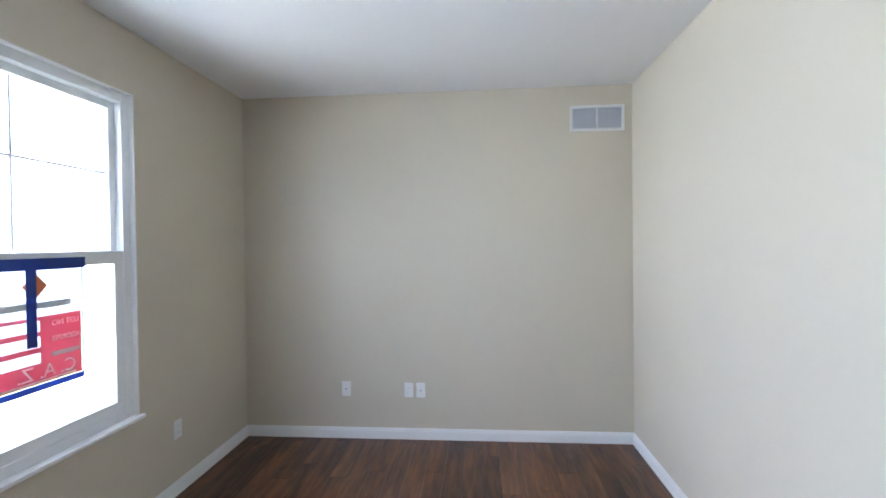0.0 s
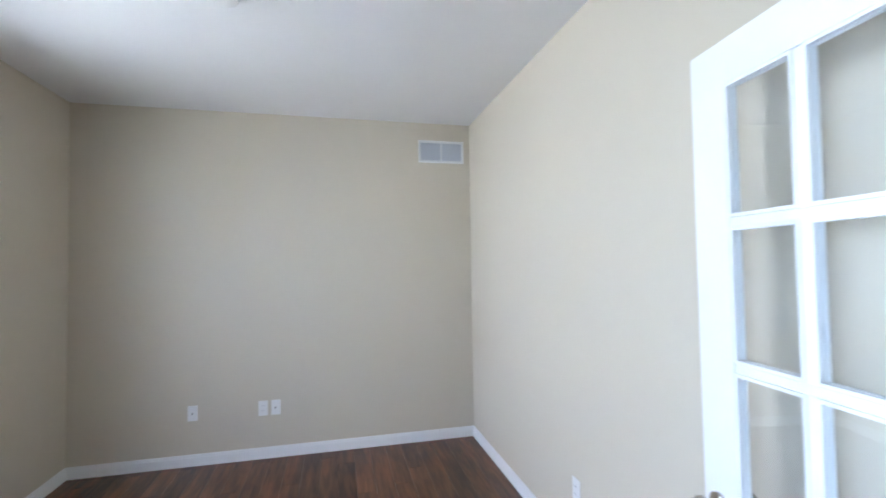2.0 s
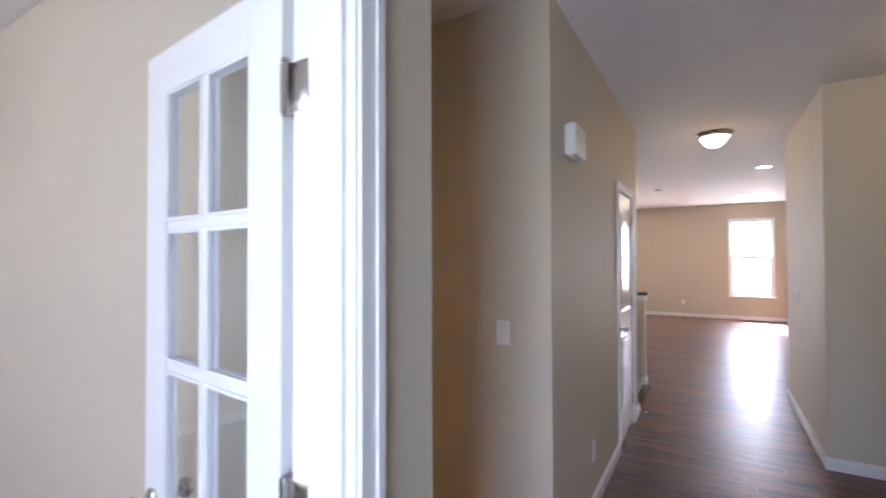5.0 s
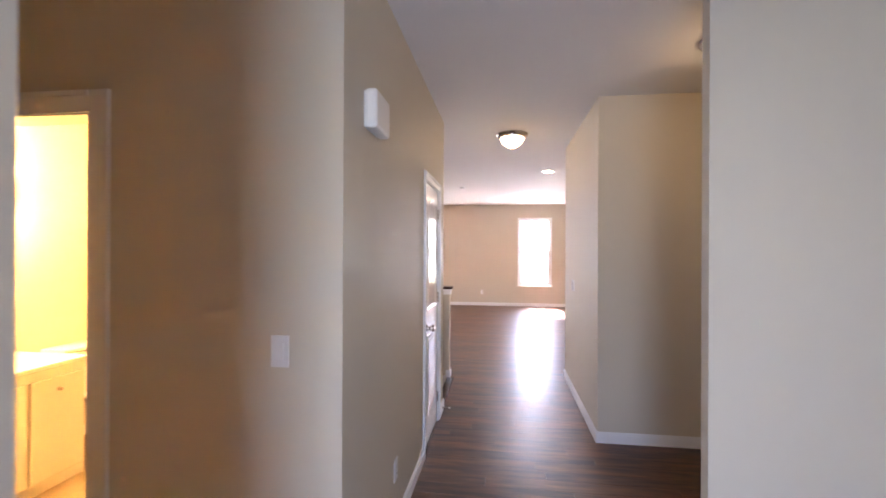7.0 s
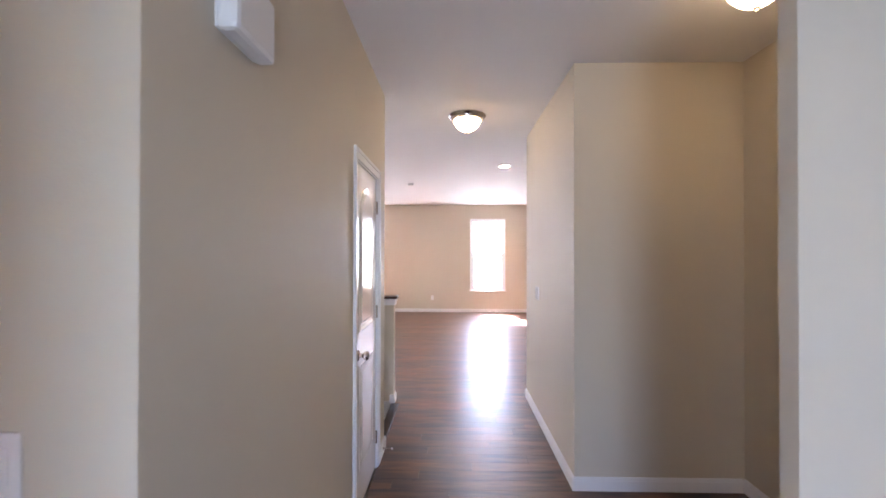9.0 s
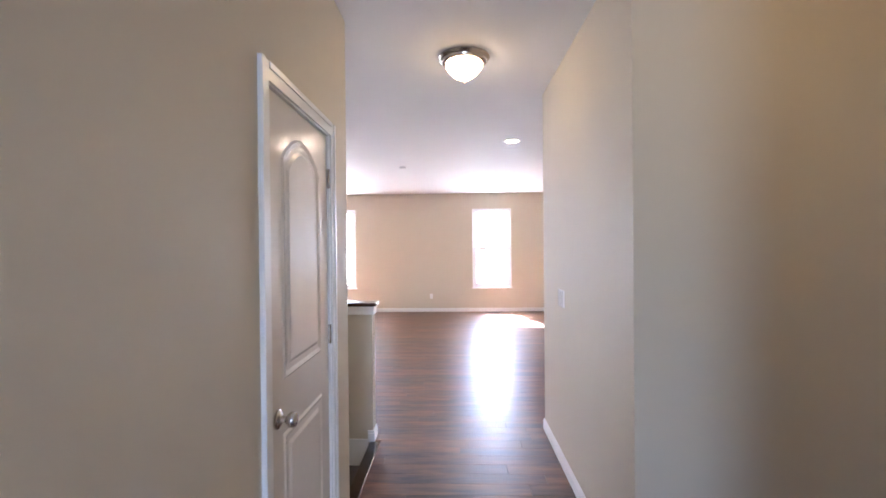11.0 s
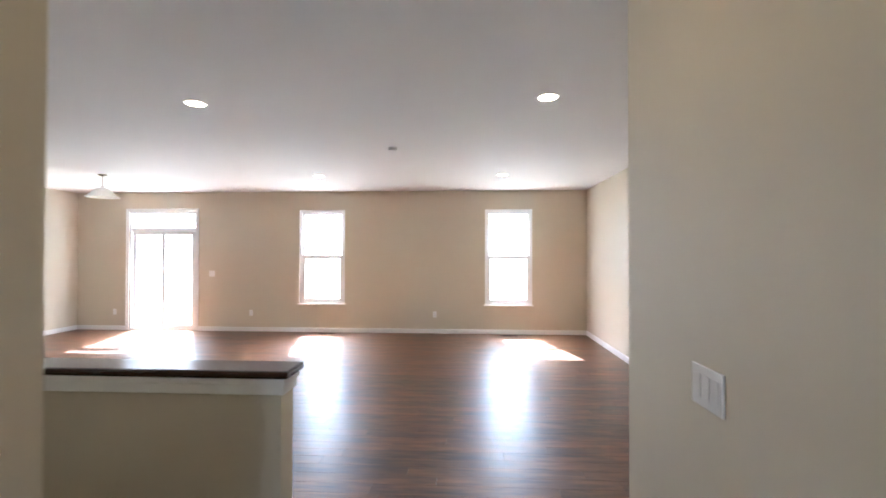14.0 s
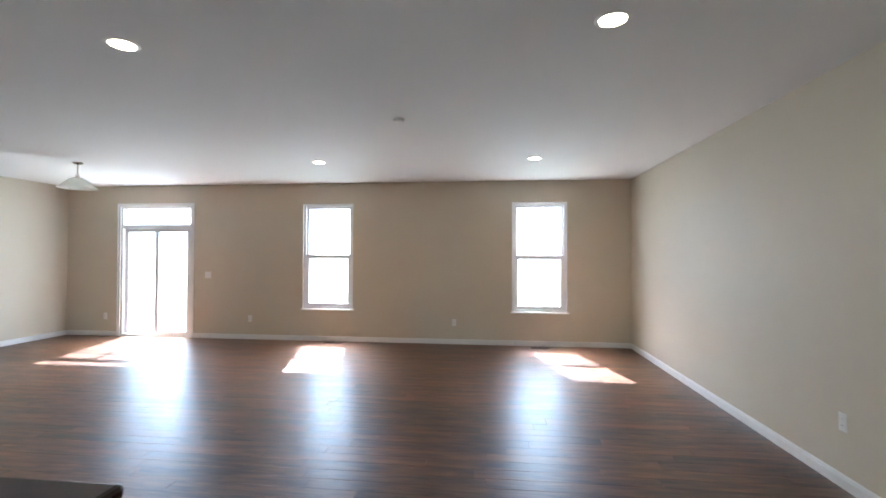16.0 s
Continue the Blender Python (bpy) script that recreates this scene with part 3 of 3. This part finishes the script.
vent = thing("air_vent", "white steel return air grille high on wall", "air vent", pose(-0.11, 3.49, 2.49, 0, 0, 180))
part("frame", bars(B(), -0.203, 0.203, -0.098, 0.098, 0.022, 0.0, 0.012, 0.003), TRIM, vent)
part("divider", box(B(), -0.006, 0.006, 0.001, 0.011, -0.076, 0.076), TRIM, vent)
part("backing", box(B(), -0.181, 0.181, 0.0, 0.002, -0.076, 0.076), VENT, vent)
slat = B()
box(slat, -0.181, 0.181, -0.0045, 0.0045, -0.0008, 0.0008)
slat_mesh = mesh_of("slat", slat, VENT)
for i in range(14):
    s = new("slat", slat_mesh)
    s.parent = vent
    s.matrix_basis = pose(0, 0.007, -0.070 + i * 0.0108, -35)

for x, y in ((11.84, -1.42), (11.84, 2.04)):
    reg = thing("floor_register", "brown steel floor register set in planks", "floor register", pose(x, y, 0.0))
    part("frame", box(B(), -0.06, 0.06, -0.15, 0.15, 0.0, 0.005, 0.002), SUB, reg)
    for i in range(12):
        part("slot", box(B(), -0.045, 0.045, -0.128 + i * 0.0225, -0.120 + i * 0.0225, 0.0045, 0.0062), SLOT, reg)


# ---- lamps ----
def flush_light(m):
    t = thing("flush_ceiling_light", "lit flush ceiling light with alabaster glass bowl and nickel pan", "ceiling light", m, "hall lights")
    part("pan", lathe(B(), [(0, 0), (0.165, 0), (0.168, -0.010), (0.160, -0.022), (0.150, -0.028), (0.146, -0.042), (0.138, -0.046), (0, -0.046)], 48),
         NICKEL, t, "satin nickel pan", True)
    prof = [(0.120, -0.047), (0.120, -0.058), (0.113, -0.076), (0.098, -0.098), (0.078, -0.118), (0.054, -0.135), (0.030, -0.147), (0, -0.150)]
    part("bowl", lathe(B(), prof, 48), BOWL, t, "lit alabaster glass bowl", True)
    part("finial", lathe(B(), [(0, -0.147), (0.014, -0.149), (0.015, -0.155), (0.007, -0.160), (0.008, -0.168), (0, -0.174)], 20), NICKEL, t, "", True)
    for k in range(3):
        part("clip", box(B(), -0.006, 0.006, -0.004, 0.004, -0.060, -0.040, 0.001), NICKEL, t).matrix_basis = pose(0, 0, 0, 0, 0, 120 * k + 60) @ pose(0.125, 0, 0)
    return t


lamp_a = flush_light(pose(4.54, -0.66, H))
copy_thing(lamp_a, pose(2.53, -1.86, H))


def downlight(m):
    t = thing("recessed_downlight", "lit round recessed downlight with white trim", "downlight", m, "living room downlights")
    part("trim_ring", lathe(B(), [(0.070, -0.001), (0.072, -0.005), (0.090, -0.004), (0.094, 0.0)], 40), PLASTIC, t, "", True)
    part("lens", lathe(B(), [(0, -0.0015), (0.070, -0.0015), (0.070, 0.0)], 40), CAN, t, "lit white lens")
    return t


can = downlight(pose(6.906, -1.265, H))
for x, y in ((6.906, 1.568), (10.286, 1.687), (10.286, -1.173)):
    copy_thing(can, pose(x, y, H))

def smoke_detector(m, k):
    """A ceiling detector; k scales the usual 0.14 m width."""
    t = thing("smoke_detector", "round white plastic smoke detector on ceiling", "smoke detector", m)
    part("base", lathe(B(), [(0, 0), (0.068 * k, 0), (0.068 * k, -0.012 * k), (0, -0.012 * k)], 36), PLASTIC, t, "", True)
    part("cover", lathe(B(), [(0.062 * k, -0.012 * k), (0.060 * k, -0.030 * k), (0.045 * k, -0.038 * k), (0, -0.040 * k)], 36), PLASTIC, t, "", True)
    part("vent_ring", lathe(B(), [(0.0625 * k, -0.014 * k), (0.0635 * k, -0.018 * k), (0.0625 * k, -0.022 * k)], 36), VENT, t)
    return t


smoke_detector(pose(8.50, 0.22, H), 0.8)
smoke_detector(pose(-1.50, 1.83, H), 1.0)

pend = thing("pendant_lamp", "pendant lamp with white frosted bell glass shade", "pendant lamp", pose(10.0, 4.99, H))
part("canopy", lathe(B(), [(0, 0), (0.062, 0), (0.060, -0.012), (0.030, -0.024), (0, -0.026)], 32), NICKEL, pend, "", True)
part("rod", cyl(B(), 0.009, 0.17, Matrix.Translation((0, 0, -0.105)), 16), NICKEL, pend)
part("socket", lathe(B(), [(0, -0.17), (0.018, -0.17), (0.026, -0.19), (0.028, -0.225), (0, -0.226)], 24), NICKEL, pend, "", True)
part("shade", lathe(B(), [(0.026, -0.205), (0.06, -0.215), (0.11, -0.245), (0.15, -0.285), (0.185, -0.320), (0.225, -0.345), (0.228, -0.352), (0.18, -0.330),
                          (0.145, -0.293), (0.105, -0.253), (0.055, -0.223), (0.026, -0.213)], 48), SHADE, pend, "white frosted bell shade", True)

# ---- site sign hung in the den window ----
sign = thing("site_sign", "white and red job-site sign hung with blue tape", "sign", pose(-2.943, 1.775, 0.0, 0, 0, -90))
part("board", box(B(), -0.23, 0.58, 0.0, 0.002, 1.25, 1.47), SIGNW, sign)
for x0, x1, z0, z1 in ((-0.225, -0.02, 0.955, 1.249), (0.56, 0.575, 0.955, 1.249), (-0.02, 0.56, 1.233, 1.249), (-0.02, 0.56, 1.163, 1.185),
                       (-0.02, 0.56, 1.093, 1.115), (-0.02, 0.56, 0.955, 1.045)):
    part("red_field", box(B(), x0, x1, 0.0, 0.002, z0, z1), SIGNR, sign)
part("border", box(B(), -0.235, 0.585, 0.0, 0.003, 0.925, 0.953), SIGNB, sign)
part("border", box(B(), -0.238, -0.2305, -0.001, 0.003, 0.953, 1.455), SIGNB, sign)
part("tape", box(B(), -0.25, 0.59, 0.001, 0.004, 1.455, 1.505), SIGNB, sign, "blue tape across the top")
part("tape", box(B(), -0.005, 0.04, 0.003, 0.005, 1.12, 1.456), SIGNB, sign, "blue tape strip")
for z in (1.185, 1.115, 1.045):
    part("blank_field", box(B(), -0.02, 0.56, 0.0, 0.002, z, z + 0.048), SIGNW, sign)
emblem = prism(B(), [(-0.055, 1.385), (0.0, 1.325), (0.055, 1.385), (0.0, 1.44)], 0.0022, 0.0035)
part("emblem", emblem, SIGNO, sign, "orange diamond emblem")
part("name_bar", box(B(), -0.17, 0.34, 0.0022, 0.0032, 1.285, 1.312), VENT, sign, "grey bar")


def lettering(text, x, z, size, y, mat, parent):
    """Letters that face the street, so that they read backwards from the room."""
    cu = bpy.data.curves.new("lettering", "FONT")
    cu.body, cu.size, cu.extrude = text, size, 0.0004
    tmp = new("lettering_curve", cu)
    me = bpy.data.meshes.new_from_object(tmp.evaluated_get(bpy.context.evaluated_depsgraph_get()))
    bpy.data.objects.remove(tmp)
    me.materials.clear()
    me.materials.append(mat)
    ob = new("lettering", me)
    ob.parent = parent
    ob.matrix_basis = pose(x, y, z, 90)
    return ob


lettering("C. A. Z.", -0.19, 0.978, 0.085, 0.0028, INK, sign)
lettering("LOT NO", -0.21, 1.20, 0.036, 0.0028, INK, sign)
lettering("ADDRESS", -0.215, 1.13, 0.034, 0.0028, INK, sign)
part("text_bar", box(B(), -0.21, -0.07, 0.002, 0.003, 1.062, 1.082), INK, sign)
part("text_bar", box(B(), -0.19, 0.3, 0.002, 0.003, 0.961, 0.970), INK, sign)

# ---- bathroom seen through its doorway ----
bt = B()
box(bt, 1.432, 3.236, 0.13, 2.786, 0.0, 0.006)
solid("bathroom_floor", bt, TILE, "beige tiled bathroom floor", "floor")
toilet = thing("toilet", "white ceramic toilet against the bathroom wall", "toilet", pose(2.86, 2.775, 0.006))
part("tank", box(B(), -0.23, 0.23, -0.20, 0.0, 0.38, 0.74, 0.02), CERAMIC, toilet, "", True)
part("tank_lid", box(B(), -0.24, 0.24, -0.212, 0.004, 0.742, 0.775, 0.01), CERAMIC, toilet, "", True)
bw = B()
lathe(bw, [(0, 0), (0.12, 0), (0.11, 0.06), (0.10, 0.18), (0.15, 0.30), (0.185, 0.385), (0.19, 0.40), (0.14, 0.40), (0.10, 0.30), (0, 0.25)], 36,
      Matrix.Translation((0, -0.42, 0)) @ Matrix.Diagonal((1, 1.3, 1, 1)))
part("bowl", bw, CERAMIC, toilet, "", True)
part("seat", lathe(B(), [(0.19, 0.402), (0.195, 0.415), (0.19, 0.425), (0, 0.43), (0, 0.402)], 36, Matrix.Translation((0, -0.42, 0)) @ Matrix.Diagonal((1, 1.3, 1, 1))),
     CERAMIC, toilet, "", True)
part("flush_lever", box(B(), -0.2, -0.13, -0.215, -0.203, 0.66, 0.675, 0.003), NICKEL, toilet)
vanity = thing("vanity_cabinet", "cream bathroom vanity with pale countertop", "vanity", pose(2.12, 2.5, 0.006))
part("body", box(B(), -0.4, 0.35, -0.25, 0.28, 0.0, 0.76, 0.003), DOORP, vanity)
part("countertop", box(B(), -0.42, 0.37, -0.275, 0.284, 0.76, 0.79, 0.006), CERAMIC, vanity, "pale cultured-marble top")
for x in (-0.38, -0.015):
    d = part("door", box(B(), x, x + 0.345, -0.27, -0.25, 0.08, 0.70, 0.004), DOORP, vanity)
    part("handle", cyl(B(), 0.012, 0.02, pose(x + 0.17, -0.28, 0.62, 90), 16), NICKEL, d)
vlight = thing("vanity_light", "lit glass globe vanity light bar above the vanity", "wall lamp", pose(2.12, 2.8, 2.0))
part("bar", box(B(), -0.3, 0.3, -0.03, 0.0, -0.04, 0.04, 0.006), NICKEL, vlight)
for x in (-0.2, 0.0, 0.2):
    part("globe", lathe(B(), [(0, -0.13)] + [(0.055 * math.cos(radians(a)), -0.075 + 0.055 * math.sin(radians(a))) for a in range(-75, 76, 15)] + [(0, -0.02)], 24,
                        Matrix.Translation((x, -0.09, 0))), BOWLB, vlight, "", True)

# ---- floor planks, running along y ----
PW, PL, GAP = 0.127, 1.22, 0.0005


def plank_verts(x0, x1, y0, y1):
    c = 0.0007
    lo = [(x0, y0, -0.0085), (x1, y0, -0.0085), (x1, y1, -0.0085), (x0, y1, -0.0085)]
    mid = [(x0, y0, -c), (x1, y0, -c), (x1, y1, -c), (x0, y1, -c)]
    hi = [(x0 + c, y0 + c, 0), (x1 - c, y0 + c, 0), (x1 - c, y1 - c, 0), (x0 + c, y1 - c, 0)]
    return lo + mid + hi


PF = [(8, 9, 10, 11)] + [(a + k, (a + 1) % 4 + k, (a + 1) % 4 + k + 4, a + k + 4) for k in (0, 4) for a in range(4)]
rng = random.Random(7)
near, rest_v, rest_f = 0, [], []
full = bpy.data.meshes.new("plank")
full.from_pydata(plank_verts(-PW / 2 + GAP, PW / 2 - GAP, -PL / 2 + GAP, PL / 2 - GAP), [], PF)
full.materials.append(FLOOR)
ncol = int((12.0 + 2.92) / PW) + 1
for c in range(ncol):
    x0 = -2.92 + c * PW
    x1 = min(x0 + PW, 12.0)
    if x1 - x0 < 0.01:
        continue
    xm = (x0 + x1) / 2
    spans = [(-2.6, 3.49)] if xm < 4.05 else [(-1.45, 0.0)] if xm < 5.05 else [(-2.885, 7.2)]
    for a, b in spans:
        y = a - rng.random() * PL
        while y < b:
            lo, hi = max(y, a), min(y + PL, b)
            if hi - lo > 0.03:
                whole = hi - lo > PL - 1e-6 and x1 - x0 > PW - 1e-6
                close = 3.6 < xm < 9.0 and -2.9 < lo < 2.5 or -2.2 < xm < 0.2 and 0.9 < lo
                if close and near < 300:
                    near += 1
                    if whole:
                        me = full
                    else:
                        me = bpy.data.meshes.new("plank")
                        w, l = (x1 - x0) / 2 - GAP, (hi - lo) / 2 - GAP
                        me.from_pydata(plank_verts(-w, w, -l, l), [], PF)
                        me.materials.append(FLOOR)
                    p = new("plank", me)
                    p.parent = floor
                    p.location = (xm, (lo + hi) / 2, 0.0)
                else:
                    k = len(rest_v)
                    rest_v += plank_verts(x0 + GAP, x1 - GAP, lo + GAP, hi - GAP)
                    rest_f += [tuple(i + k for i in f) for f in PF]
            y += PL
me = bpy.data.meshes.new("planks")
me.from_pydata(rest_v, [], rest_f)
me.materials.append(FLOOR)
rest = new("planks", me)
rest.parent = floor
tagged(rest, kind="stuff")
